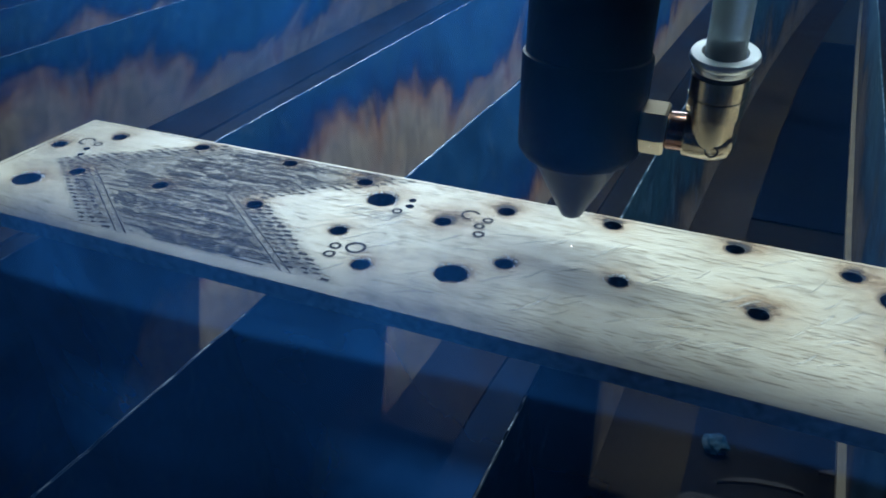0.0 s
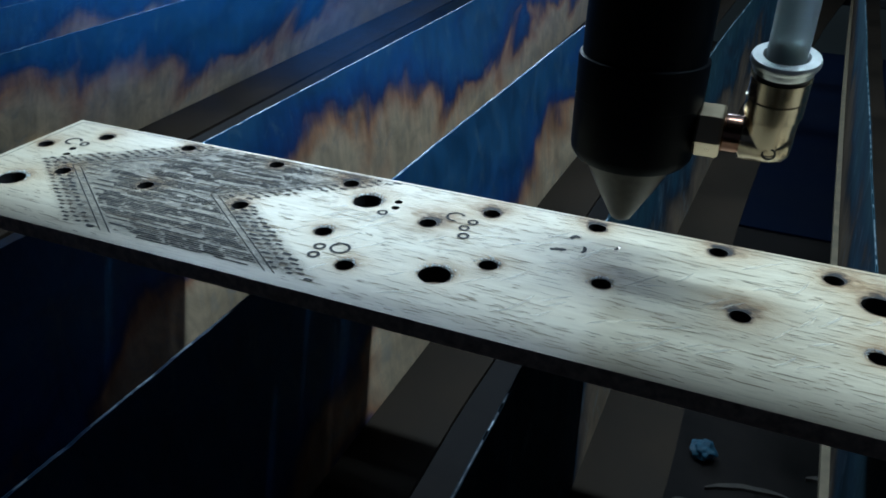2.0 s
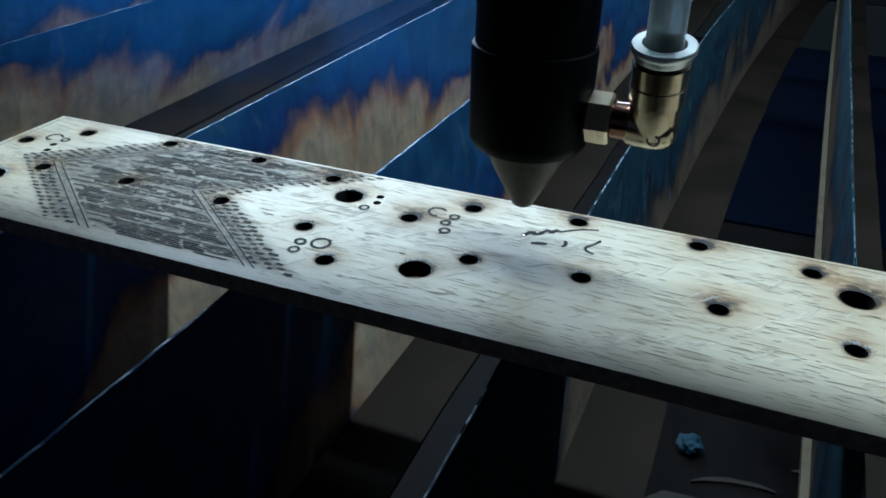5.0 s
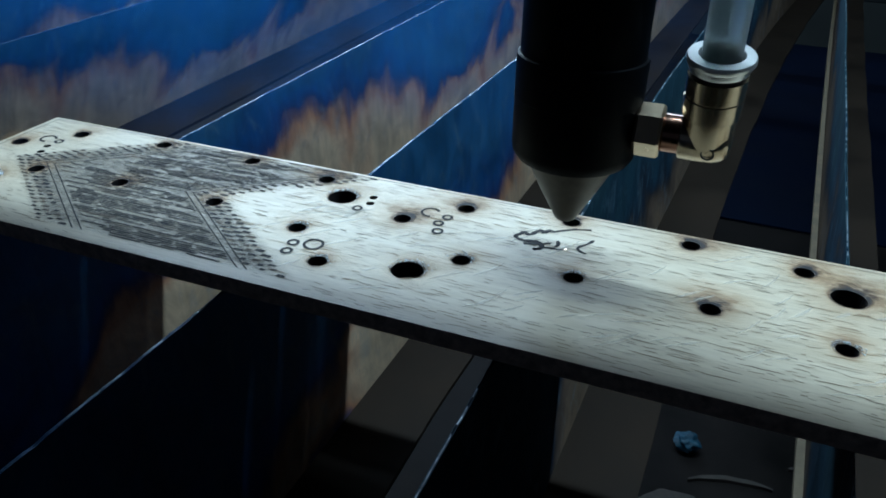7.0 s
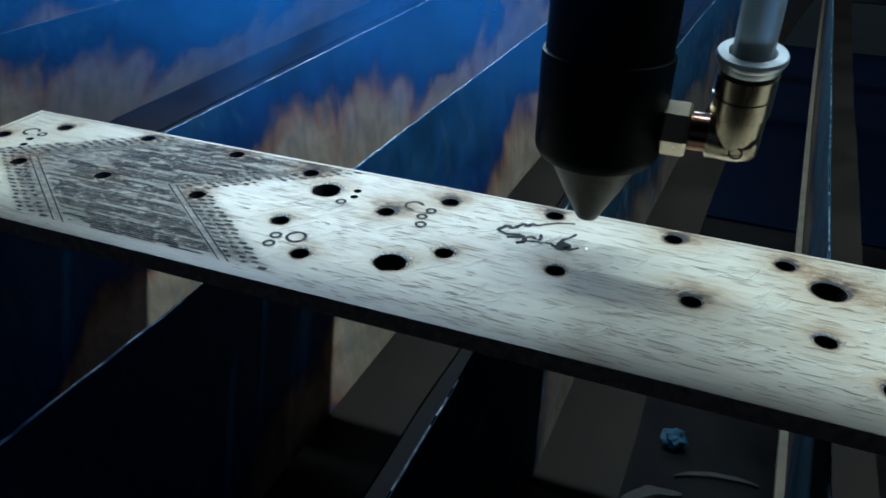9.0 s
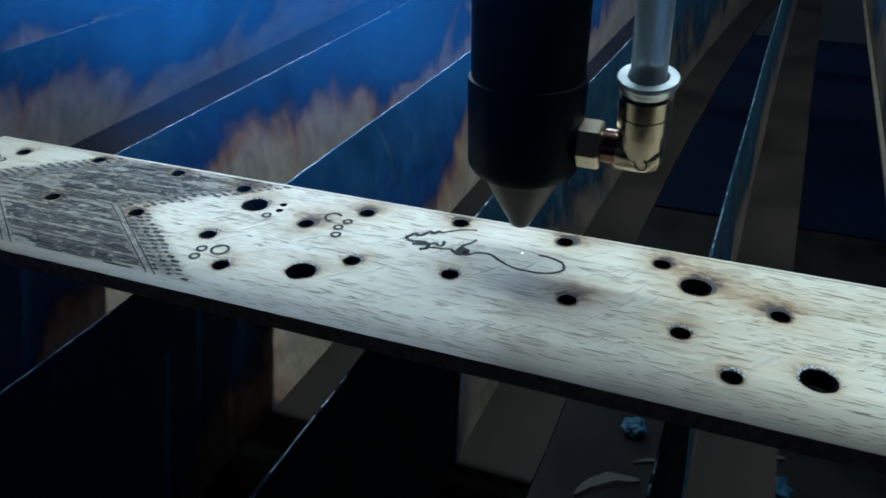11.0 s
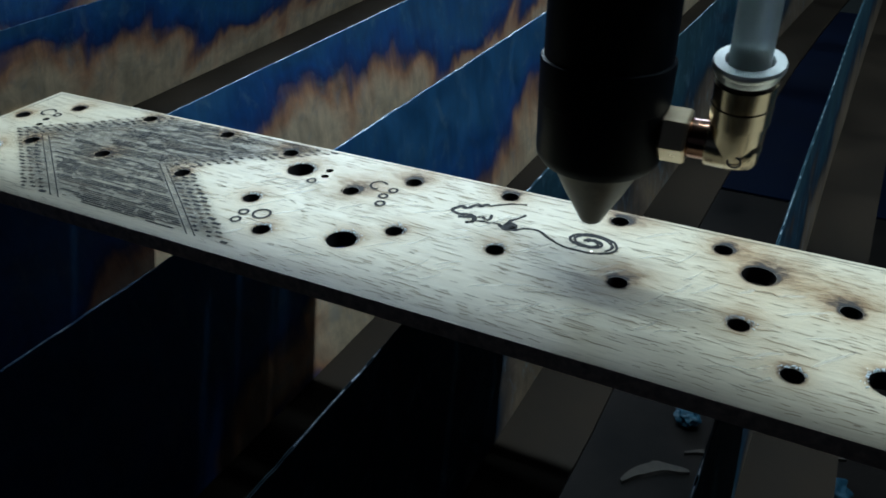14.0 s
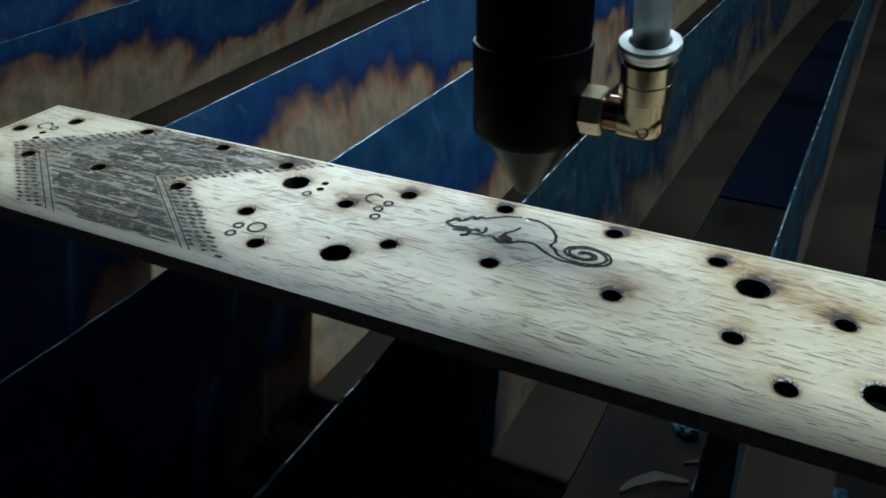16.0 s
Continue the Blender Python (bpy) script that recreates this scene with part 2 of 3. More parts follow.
def lathe(bm, profile, segs=48, m=None):
    """Turns (radius, height) pairs round z, closing the ends."""
    rings = []
    for r, z in profile:
        if r <= 0:
            rings.append([bm.verts.new((0, 0, z * MM))])
        else:
            rings.append([bm.verts.new((r * MM * math.cos(a), r * MM * math.sin(a), z * MM)) for a in (2 * math.pi * k / segs for k in range(segs))])
    for a, b in zip(rings, rings[1:]):
        for k in range(segs):
            j = (k + 1) % segs
            q = [a[k % len(a)], a[j % len(a)], b[j % len(b)], b[k % len(b)]]
            q = [v for i, v in enumerate(q) if v not in q[:i]]
            if len(q) > 2:
                bm.faces.new(q)
    bmesh.ops.recalc_face_normals(bm, faces=bm.faces)
    if m:
        bmesh.ops.transform(bm, matrix=m, verts=bm.verts)
    return bm


def thing(name, at, label, category, group="", kind=""):
    e = new(name)
    e.location = Vector(at) * MM
    e.empty_display_size = 0.01
    return tagged(e, label, category, group, kind)


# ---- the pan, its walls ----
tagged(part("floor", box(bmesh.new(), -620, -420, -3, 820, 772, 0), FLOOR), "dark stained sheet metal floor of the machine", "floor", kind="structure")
# thin sheet laid where the back of the floor lies in shade
tagged(part("floor_1", box(bmesh.new(), 108, 322, 0.0, 819, 771, 1.5, 0.4), SHADED_FLOOR), "dark blue sheet standing in for shade at the back of the floor", "floor", kind="structure")
# the back wall's long slot is added to go with the back fill light
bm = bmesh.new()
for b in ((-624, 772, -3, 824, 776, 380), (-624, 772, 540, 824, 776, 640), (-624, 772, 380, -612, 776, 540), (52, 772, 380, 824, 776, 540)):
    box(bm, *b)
tagged(part("wall_back", bm, GREY), "grey painted sheet metal back of the machine with a slot added for the back light", "wall", kind="structure")
strip = thing("diode_strip", (210, 150, 601), "long white diode lamp strip under the machine's lid", "lamp strip")
part("housing", box(bmesh.new(), -384, -34, 2, 384, 34, 39, 1.0), GREY, strip)
part("diffuser", box(bmesh.new(), -380, -30, 0.6, 380, 30, 2), STEEL, strip, "narrow pale diffuser")
for nm, b, mt in (("wall_west", (-624, -420, -3, -620, 772, 640), WALL), ("wall_east", (820, -420, -3, 824, 772, 640), WALL), ("wall_front", (-624, -424, -3, 824, -420, 70), WALL)):
    tagged(part(nm, box(bmesh.new(), *b), mt), "painted sheet metal side of the machine", "wall", kind="structure")
tagged(part("ceiling", box(bmesh.new(), -624, -140, 640, 824, 776, 643), WALL), "dark sheet metal lid of the machine", "ceiling", kind="structure")
# unseen sheet added to keep the strip's light off the front of the bed
tagged(part("lid", box(bmesh.new(), -620, -420, TOP + 172, 820, 35.5, TOP + 175, 0.5), WALL), "dark unseen sheet added to shade the front of the machine", "lid", kind="structure")
for nm, y0 in (("ledge_1", -240), ("ledge_2", 555)):
    tagged(part(nm, box(bmesh.new(), -620, y0, 90, 820, y0 + 18, TOP - 52.4, 1.0), WALL), "dark steel ledge that carries the blades", "ledge", kind="structure")


# ---- blades that carry the board ----
def blade(at_x, turn, seed, lean, bow):
    """One upright steel strip along y; it leans and bows a little."""
    rnd = random.Random(seed)
    t = thing("support_blade", (at_x, -20, 0), "dark grey steel support blade with tar stains" if at_x > 100 else "blue-tempered steel support blade with brown tar stains", "support blade", "blades of the cutting bed")
    t.rotation_euler = (0, 0, radians(turn))
    bm = bmesh.new()
    n, y0, y1 = 420, -218, 588
    rows = []
    for k in range(n + 1):
        y = y0 + (y1 - y0) * k / n
        nick = -abs(rnd.gauss(0, 0.10)) if rnd.random() < 0.5 else 0
        w = 0.25 * noise.noise((y * 0.02, seed * 7.1, 0)) + bow * y * y
        top = TOP - THICK + min(0, nick)
        rows.append([bm.verts.new(Vector(c) * MM) for c in ((-0.24 + w + lean, y, TOP - 51), (-0.24 + w, y, top), (-0.09 + w, y, top), (0.09 + w, y, top), (0.24 + w, y, top), (0.24 + w + lean, y, TOP - 51))])
    edge = bmesh.new()
    for a, b in zip(rows, rows[1:]):
        for i in (0, 1, 3, 4):
            bm.faces.new((a[i], b[i], b[i + 1], a[i + 1]))
        bm.faces.new((a[5], b[5], b[0], a[0]))
        if rnd.random() < 0.45 + 0.9 * noise.noise((a[0].co.y * 60, seed * 3.7, 1.0)):
            continue
        strip = [edge.verts.new(v.co + Vector((0, 0, 0.00004))) for v in (a[2], b[2], b[3], a[3])]
        low = [edge.verts.new(v.co - Vector((0, 0, 0.0004))) for v in strip]
        edge.faces.new(strip)
        for i in range(4):
            edge.faces.new((strip[i], low[i], low[(i + 1) % 4], strip[(i + 1) % 4]))
    bm.faces.new(rows[0])
    bm.faces.new(rows[-1][::-1])
    bmesh.ops.recalc_face_normals(bm, faces=bm.faces)
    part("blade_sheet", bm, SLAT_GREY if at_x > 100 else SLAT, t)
    tagged(part("worn_edge", edge, BRIGHT, t, "thin worn bright top edge"), kind="stuff")
    hem = bmesh.new()
    prev = None
    for k in range(41):
        y = y0 + (y1 - y0) * k / 40
        q = [hem.verts.new(Vector((lean + bow * y * y + dx, y, z)) * MM) for dx, z in ((-2.3, TOP - 51), (-0.6, TOP - 51), (-0.6, TOP - 49.4), (-2.3, TOP - 49.4))]
        for i in range(4):
            if prev:
                hem.faces.new((prev[i], q[i], q[(i + 1) % 4], prev[(i + 1) % 4]))
        if k in (0, 40):
            hem.faces.new(q)
        prev = q
    bmesh.ops.recalc_face_normals(hem, faces=hem.faces)
    shelf, prev = bmesh.new(), None
    for k in range(81):
        y = y0 + (y1 - y0) * k / 80
        far = (17.0 if at_x > 0 else 24.0) + 0.5 * noise.noise((y * 0.03, seed * 2.3, 5.0))
        q = [shelf.verts.new(Vector((lean + bow * y * y + dx, y, z)) * MM) for dx, z in ((-0.3, TOP - 52.4), (far, TOP - 52.4), (far, TOP - 51.2), (-0.3, TOP - 51.2))]
        for i in range(4):
            if prev:
                shelf.faces.new((prev[i], q[i], q[(i + 1) % 4], prev[(i + 1) % 4]))
        if k in (0, 80):
            shelf.faces.new(q)
        prev = q
    bmesh.ops.recalc_face_normals(shelf, faces=shelf.faces)
    part("flange", shelf, FLANGE, t, "brown tar-stained bottom flange")
    part("hem", hem, FOOT, t, "tan tar-stained bottom hem")
    return t


BLADES = ((-218, 0, 0), (-168, 0, 0), (-121, 0, 0), (-71, 0, 0), (28.6, -1.0, 0), (76.7, -1.85, 0.00004), (122.2, -1.75, 0.00013), (169.2, -2.75, 0.00002), (216, -3.0, 0), (263, -3.0, 0))
for k, (x, a, bow) in enumerate(BLADES):
    blade(x, a, k + 1, -12.0 if x < 0 else 4.5, bow)

# ---- the oak board ----
LONG, WIDE = 236.0, 43.3
board = thing("oak_board", (0, 0, TOP), "pale oak board with laser-cut holes and charred engraving", "board")
SMALL, BIG = 1.6, 2.7
HOLES = [(80.4, -10.8, BIG), (102.4, -30.3, BIG), (168.8, -11.1, BIG), (11.7, -30.7, BIG), (187.6, -30.4, BIG),
         (4.0, -14.6, SMALL), (13.0, -6.2, SMALL), (33.3, -3.7, SMALL), (37.8, -22.5, SMALL), (55.4, -3.3, SMALL),
         (73.9, -5.1, SMALL), (59.5, -22.2, SMALL), (78.8, -24.8, SMALL), (87.7, -33.5, SMALL), (109.3, -23.9, SMALL),
         (94.4, -14.3, SMALL), (103.8, -6.0, SMALL), (127.7, -22.0, SMALL), (123.1, -3.4, SMALL), (148.9, -22.6, SMALL),
         (144.2, -3.6, SMALL), (162.4, -5.5, SMALL), (167.7, -25.6, SMALL), (182.4, -15.4, SMALL), (175.8, -34.0, SMALL),
         (18.2, -24.0, SMALL), (85.9, -8.6, 0.8), (86.4, -11.1, 0.8), (11.1, -14.2, 0.8), (12.2, -17.0, 0.8)]


def board_mesh():
    bm = bmesh.new()
    loops = [[(0, 0), (0, -WIDE), (LONG, -WIDE), (LONG, 0)]]
    for x, y, r in HOLES:
        loops.append([(x + r * math.cos(a), y + r * math.sin(a)) for a in (2 * math.pi * k / 28 for k in range(28))])
    edges = []
    for lp in loops:
        vs = [bm.verts.new((x * MM, y * MM, 0)) for x, y in lp]
        edges += [bm.edges.new((vs[i], vs[(i + 1) % len(vs)])) for i in range(len(vs))]
    bmesh.ops.triangle_fill(bm, use_beauty=True, edges=edges)
    bmesh.ops.recalc_face_normals(bm, faces=bm.faces)
    top = list(bm.faces)
    ext = bmesh.ops.extrude_face_region(bm, geom=top)
    for v in [g for g in ext["geom"] if isinstance(g, bmesh.types.BMVert)]:
        v.co.z -= THICK * MM
    bmesh.ops.recalc_face_normals(bm, faces=bm.faces)
    for fc in bm.faces:
        c = fc.calc_center_median() / MM
        rim = min(c.x, -c.y, LONG - c.x, WIDE + c.y) < 0.01
        fc.material_index = 0 if abs(fc.normal.z) > 0.5 else 1 if rim else 2
    return bm


panel = part("oak_panel", board_mesh(), OAK, board)
panel.data.materials.append(OAK_EDGE)
panel.data.materials.append(CHAR)


def scorch(x, y, r, k):
    """A soot halo round a hole, drawn out towards the far edge."""
    rnd = random.Random(k)
    strong = 1.0 if k in (2, 10, 15, 16, 18, 19, 20, 21, 23) else 0.5
    reach = (7.2 + 0.6 * r) * rnd.uniform(0.8, 1.3) * (0.6 + 0.4 * strong)
    bm = bmesh.new()
    lay = bm.verts.layers.float.new("soot")
    rings, segs = 14, 44
    lines = []
    for i in range(rings):
        f = i / (rings - 1)
        ring = []
        for s in range(segs):
            a = 2 * math.pi * s / segs
            wob = 1 + 0.35 * noise.noise((math.cos(a) * 1.5, math.sin(a) * 1.5, k * 3.3)) + 0.35 * math.sin(a)
            d = r + reach * wob * f
            px, py = x + d * math.cos(a), y + d * math.sin(a) * (1.0 if d < 3 else 0.9)
            v = bm.verts.new((px * MM, min(py, -0.05) * MM, (0.012 + 0.002 * k) * MM))
            side = 0.25 + 0.75 * max(0.0, math.sin(a + 0.5 * math.sin(k)))
            v[lay] = (0.7 * math.exp(-(d - r) / 0.26) + 1.5 * strong * side * (0.40 * math.exp(-(((d - r) / (0.25 * reach)) ** 2)) + 0.42 * math.exp(-(((d - r) / (0.75 * reach)) ** 2)))) * (1 - f) ** 0.6
            ring.append(v)
        lines.append(ring)
    for a, b in zip(lines, lines[1:]):
        for s in range(segs):
            c = (a[s].co + b[(s + 1) % segs].co) / 2 / MM
            if all((c.x - hx) ** 2 + (c.y - hy) ** 2 > (hr + 0.1) ** 2 for hx, hy, hr in HOLES):
                bm.faces.new((a[s], a[(s + 1) % segs], b[(s + 1) % segs], b[s]))
    part("scorch_mark", bm, SOOT, board, "brown and black soot halo round a hole")


for k, (x, y, r) in enumerate(HOLES):
    if r > 1:
        scorch(x, y, r, k)


def ash(x, y, r, k):
    """Pale ash flecks on a hole's far rim, its glints put in as colour."""
    rnd = random.Random(k)
    bm = bmesh.new()
    for _ in range(int(34 * r)):
        a, d = rnd.gauss(90, 50), r + abs(rnd.gauss(0.25, 0.4))
        cx, cy, w = x + d * math.cos(radians(a)), y + d * math.sin(radians(a)), rnd.uniform(0.06, 0.19)
        bmesh.ops.create_cube(bm, size=w * MM, matrix=pose(cx * MM, cy * MM, 0.08 * MM, rnd.uniform(0, 90), 0, rnd.uniform(0, 90)))
    tagged(part("ash_flecks", bm, ASH, board, "pale blue-white ash flecks and glints on a hole's rim"), kind="stuff")


for k in (0, 1, 3, 4, 12, 13, 14, 17, 22, 24):
    ash(*HOLES[k], k)


def ring_mesh(x, y, r, w, a0=0.0, a1=360.0):
    bm = bmesh.new()
    n = 28
    prev = None
    for k in range(n + 1):
        a = radians(a0 + (a1 - a0) * k / n)
        q = [bm.verts.new(((x + d * math.cos(a)) * MM, (y + d * math.sin(a)) * MM, 0.09 * MM)) for d in (r - w, r + w)]
        if prev:
            bm.faces.new((prev[0], prev[1], q[1], q[0]))
        prev = q
    bmesh.ops.recalc_face_normals(bm, faces=bm.faces)
    return bm


for x, y, r, a0, a1 in ((84.4, -28.9, 1.6, 0, 360), (80.9, -29.7, 0.85, 0, 360), (81.3, -32.5, 0.85, 0, 360), (85.1, -13.9, 0.8, 0, 360),
                        (98.2, -10.0, 1.6, 30, 290), (101.8, -10.7, 0.8, 0, 360), (101.1, -13.4, 0.8, 0, 360), (102.0, -16.2, 0.85, 0, 360),
                        (8.3, -11.0, 1.6, 20, 290), (11.6, -11.3, 0.8, 0, 360)):
    part("burnt_ring", ring_mesh(x, y, r, 0.26, a0, a1), CHAR, board, "thin charred ring")


def hatch():
    """The dense engraved chevron: countless short burnt dashes along the grain."""
    rnd = random.Random(5)
    bm = {0: bmesh.new(), 1: bmesh.new()}

    def dash(x0, x1, y, w, kind):
        b = bm[kind]
        for hx, hy, r in HOLES:
            if abs(y - hy) < r + 0.15:
                half = math.sqrt(max(0.0, (r + 0.15) ** 2 - (y - hy) ** 2))
                if x0 < hx + half and x1 > hx - half:
                    if x0 < hx - half:
                        x1 = hx - half
                    else:
                        x0 = hx + half
        if x1 - x0 < 0.15:
            return
        b.faces.new([b.verts.new((x * MM, (y + d) * MM, (0.07 + 0.01 * kind) * MM)) for x, d in ((x0, -w), (x1, -w), (x1 + 0.1, w), (x0 + 0.1, w))])

    y, line = -1.2, 0
    while y > -40.2:
        v = abs(y + 20.6)
        left, right = 17.0 + 1.30 * v, 52.3 + 1.27 * v
        spans = [(left + 3.0, right - 1.2, 1.0, 8.0)]
        line += 1
        for a, cols in ((right + 1.9, 3 if y < -20 else 2), (left - 7.6, 3)):
            for c in range(cols):
                if (line + c) % 2 == 0 and rnd.random() < 0.95:
                    x = a + 2.5 * c + rnd.uniform(-0.25, 0.25)
                    dash(x, x + rnd.uniform(0.9, 1.9), y, rnd.uniform(0.20, 0.34), 0 if rnd.random() < 0.75 else 1)
        for a, b, dense, most in spans:
            x = a + rnd.uniform(0, 0.8)
            while x < b:
                ln = rnd.uniform(0.5, most)
                patch = noise.noise((x * 0.18, y * 0.45, 4.0)) + 0.6 * noise.noise((x * 0.5, y * 0.9, 9.0))
                # the design's blocks: some cells are left pale on every other line
                cell = noise.cell((x / 5.2 + 0.5 * (int(-y / 2.3) % 2), y / 2.3, 3.0))
                if cell < -0.15 and (line % 3 or cell < -0.8):
                    x += min(ln, 2.0)
                    continue
                if rnd.random() < dense * min(1, (y + 42.5) / 5) * (0.95 + 0.75 * min(0.2, patch)):
                    dash(x, min(x + ln, b), y + rnd.uniform(-0.05, 0.05), rnd.uniform(0.10, 0.18), 0 if rnd.random() < 0.92 else 1)
                x += ln + rnd.uniform(0.15, 0.8)
        step = 0.56 * (1.30 if y > -20.4 else -1.30)
        for x in (left + 0.2, left + 2.3, right - 0.75, right + 1.1):
            if all((x - hx) ** 2 + (y - hy) ** 2 > (r + 0.4) ** 2 for hx, hy, r in HOLES):
                bm[0].faces.new([bm[0].verts.new((px * MM, py * MM, 0.082 * MM)) for px, py in ((x, y), (x + 0.36, y), (x + 0.36 - step, y - 0.56), (x - step, y - 0.56))])
        y -= 0.56
    tagged(part("engraved_hatching", bm[0], CHAR, board, "dense charred hatching"), kind="stuff")
    tagged(part("engraved_hatching", bm[1], CHAR_SOFT, board, "faint brown hatching"), kind="stuff")


hatch()


def tint():
    """A thin smoky film over the engraved chevron."""
    bm = bmesh.new()
    lay = bm.verts.layers.float.new("soot")
    rows, nj, ni = [], 84, 110
    for j in range(nj + 1):
        y = -0.8 - 40.0 * j / nj
        v = abs(y + 20.6)
        row = []
        for i in range(ni + 1):
            u = i / ni
            q = bm.verts.new(((17 + 1.3 * v - 9 + (55 if y < -20 else 50) * u) * MM, y * MM, 0.004 * MM))
            q[lay] = (0.56 if u > 0.80 or u < 0.16 else 0.54) * min(1, 9 * u, 9 * (1 - u)) * min(1, (nj - j) / 6) * min(1, (j + 1) / 4)
            row.append(q)
        rows.append(row)
    for a, b in zip(rows, rows[1:]):
        for i in range(ni):
            c = (a[i].co + b[i + 1].co) / 2 / MM
            if all((c.x - hx) ** 2 + (c.y - hy) ** 2 > (r + 0.3) ** 2 for hx, hy, r in HOLES):
                bm.faces.new((a[i], a[i + 1], b[i + 1], b[i]))
    part("soot_film", bm, SOOT_GREY, board, "thin grey-brown soot film")


tint()


def pores():
    """Fine brown pores: thin wavering dashes along the grain, in broken rows."""
    rnd = random.Random(11)
    bm = bmesh.new()
    y = -1.5
    while y > -WIDE + 0.6:
        x = rnd.uniform(0, 4)
        while x < LONG - 4:
            dense = noise.noise((x * 0.03, y * 0.12, 2.0))
            ln = rnd.uniform(0.8, 2.2) if rnd.random() < 0.4 else rnd.uniform(2.2, 6.8)
            yy = y + 0.55 * noise.noise((x * 0.05, y * 0.4, 7.0)) + rnd.uniform(-0.25, 0.25)
            clear = all(abs(yy - hy) > r + 0.3 or x > hx + r + 0.3 or x + ln < hx - r - 0.3 for hx, hy, r in HOLES)
            v = abs(yy + 20.6)
            inside = 17 + 1.3 * v < x < 51 + 1.27 * v
            if clear and not inside and yy > -WIDE + 0.5 and rnd.random() < 0.56 + 0.6 * dense:
                w, slant, prev, n = rnd.uniform(0.022, 0.075), rnd.uniform(-0.02, 0.08), None, 6
                for k in range(n + 1):
                    u = k / n
                    cy = yy - slant * ln * u + 0.22 * noise.noise((x + ln * u * 0.9, yy, 1.0))
                    half = w * (1 - (2 * u - 1) ** 4) + 0.015
                    q = [bm.verts.new(((x + ln * u) * MM, (cy + d) * MM, 0.055 * MM)) for d in (-half, half)]
                    if prev:
                        bm.faces.new((prev[0], q[0], q[1], prev[1]))
                    prev = q
            x += ln + rnd.uniform(0.4, 2.2)
        y -= rnd.uniform(0.62, 0.95)
    tagged(part("grain_pore", bm, PORE, board, "fine brown open pores along the grain"), kind="stuff")


pores()


def flecks():
    """Pale ray flecks: short bent streaks that cross the grain, thickest along the front half."""
    rnd = random.Random(23)
    bm = bmesh.new()
    lay = bm.verts.layers.float.new("soot")
    for _ in range(120):
        x, y = rnd.uniform(66, LONG - 6), rnd.triangular(-WIDE + 2, -4, -34)
        ln, turn, curl = rnd.uniform(3.5, 9.5), radians(rnd.gauss(40, 7)), rnd.uniform(-0.035, 0.035)
        w, prev = rnd.uniform(0.25, 0.60), None
        for k in range(11):
            u = k / 10
            cx, cy = x + ln * u * math.cos(turn), y + ln * u * math.sin(turn) + 0.25 * noise.noise((x, y, u * 3))
            turn += curl
            half = w * (1 - (2 * u - 1) ** 2) + 0.01
            if cy > -1.5 or cx > LONG - 2 or any((cx - hx) ** 2 + (cy - hy) ** 2 < (r + 1.2) ** 2 for hx, hy, r in HOLES):
                break
            q = [bm.verts.new(((cx + d * 0.7) * MM, (cy - d * 0.7) * MM, 0.062 * MM)) for d in (-half, 0, half)]
            q[1][lay] = 0.5
            if prev:
                for i in (0, 1):
                    bm.faces.new((prev[i], prev[i + 1], q[i + 1], q[i]))
            prev = q
    tagged(part("ray_fleck", bm, FLECK, board, "pale shiny ray flecks across the grain"), kind="stuff")


flecks()


def frame_line():
    """The score line that runs close inside the board's edge."""
    bm = bmesh.new()
    for x0, y0, x1, y1 in ((1.2, -1.0, LONG - 1, -0.82), (1.2, -WIDE + 1.0, 1.4, -1.0)):
        bm.faces.new([bm.verts.new((x * MM, y * MM, 0.06 * MM)) for x, y in ((x0, y0), (x1, y0), (x1, y1), (x0, y1))])
    part("score_line", bm, CHAR_SOFT, board, "thin brown score line along the edge")


frame_line()

# ---- the lizard that is burnt during the clip: strokes with start and end times ----
STROKES = [
    (0.0, 0.5, [(117.3, -14.3), (118.7, -13.8), (119.8, -13.5)]),
    (0.7, 1.1, [(121.1, -8.3), (120.3, -7.9), (119.6, -9.3)]),
    (1.3, 1.7, [(122.5, -11.2), (122.9, -12.4), (122.5, -13.5)]),
    (1.9, 2.8, [(128.2, -8.7), (127.5, -10.2), (126.3, -12.0), (126.7, -13.1), (128.1, -13.7)]),
    (3.1, 4.2, [(127.0, -5.0), (124.1, -6.0), (121.1, -8.2)]),
    (4.2, 5.0, [(119.6, -9.3), (118.7, -8.7), (117.4, -10.9), (116.3, -10.4), (115.1, -12.4)]),
    (5.0, 6.2, [(115.1, -12.4), (116.6, -13.3), (118.9, -12.9), (120.2, -13.5), (120.3, -14.9), (119.3, -15.6)]),
    (6.2, 7.4, [(119.3, -15.6), (120.4, -14.8), (121.2, -14.2), (122.3, -14.0), (123.3, -14.0), (124.8, -13.6), (125.6, -14.2)]),
    (7.4, 8.9, [(125.3, -14.0), (126.9, -14.9), (127.9, -14.0), (128.0, -13.2), (126.7, -12.4), (126.2, -13.6), (127.9, -14.5), (128.6, -14.1)]),
    (8.9, 10.1, [(128.6, -14.1), (130.1, -13.1), (132.5, -13.0), (134.8, -14.6), (137.6, -15.9), (139.9, -16.2)]),
    (14.5, 16.05, [(136.3, -13.1), (135.1, -12.2), (135.5, -10.8), (134.8, -8.4), (133.6, -6.9), (132.2, -5.8), (130.3, -5.0), (127.9, -5.1)]),
]


def spiral(r0, r1, a0, a1, n):
    return [(141.4 + 5.3 * r * math.cos(a), -12.7 + 3.35 * r * math.sin(a)) for r, a in ((r0 + (r1 - r0) * k / n, radians(a0 + (a1 - a0) * k / n)) for k in range(n + 1))]


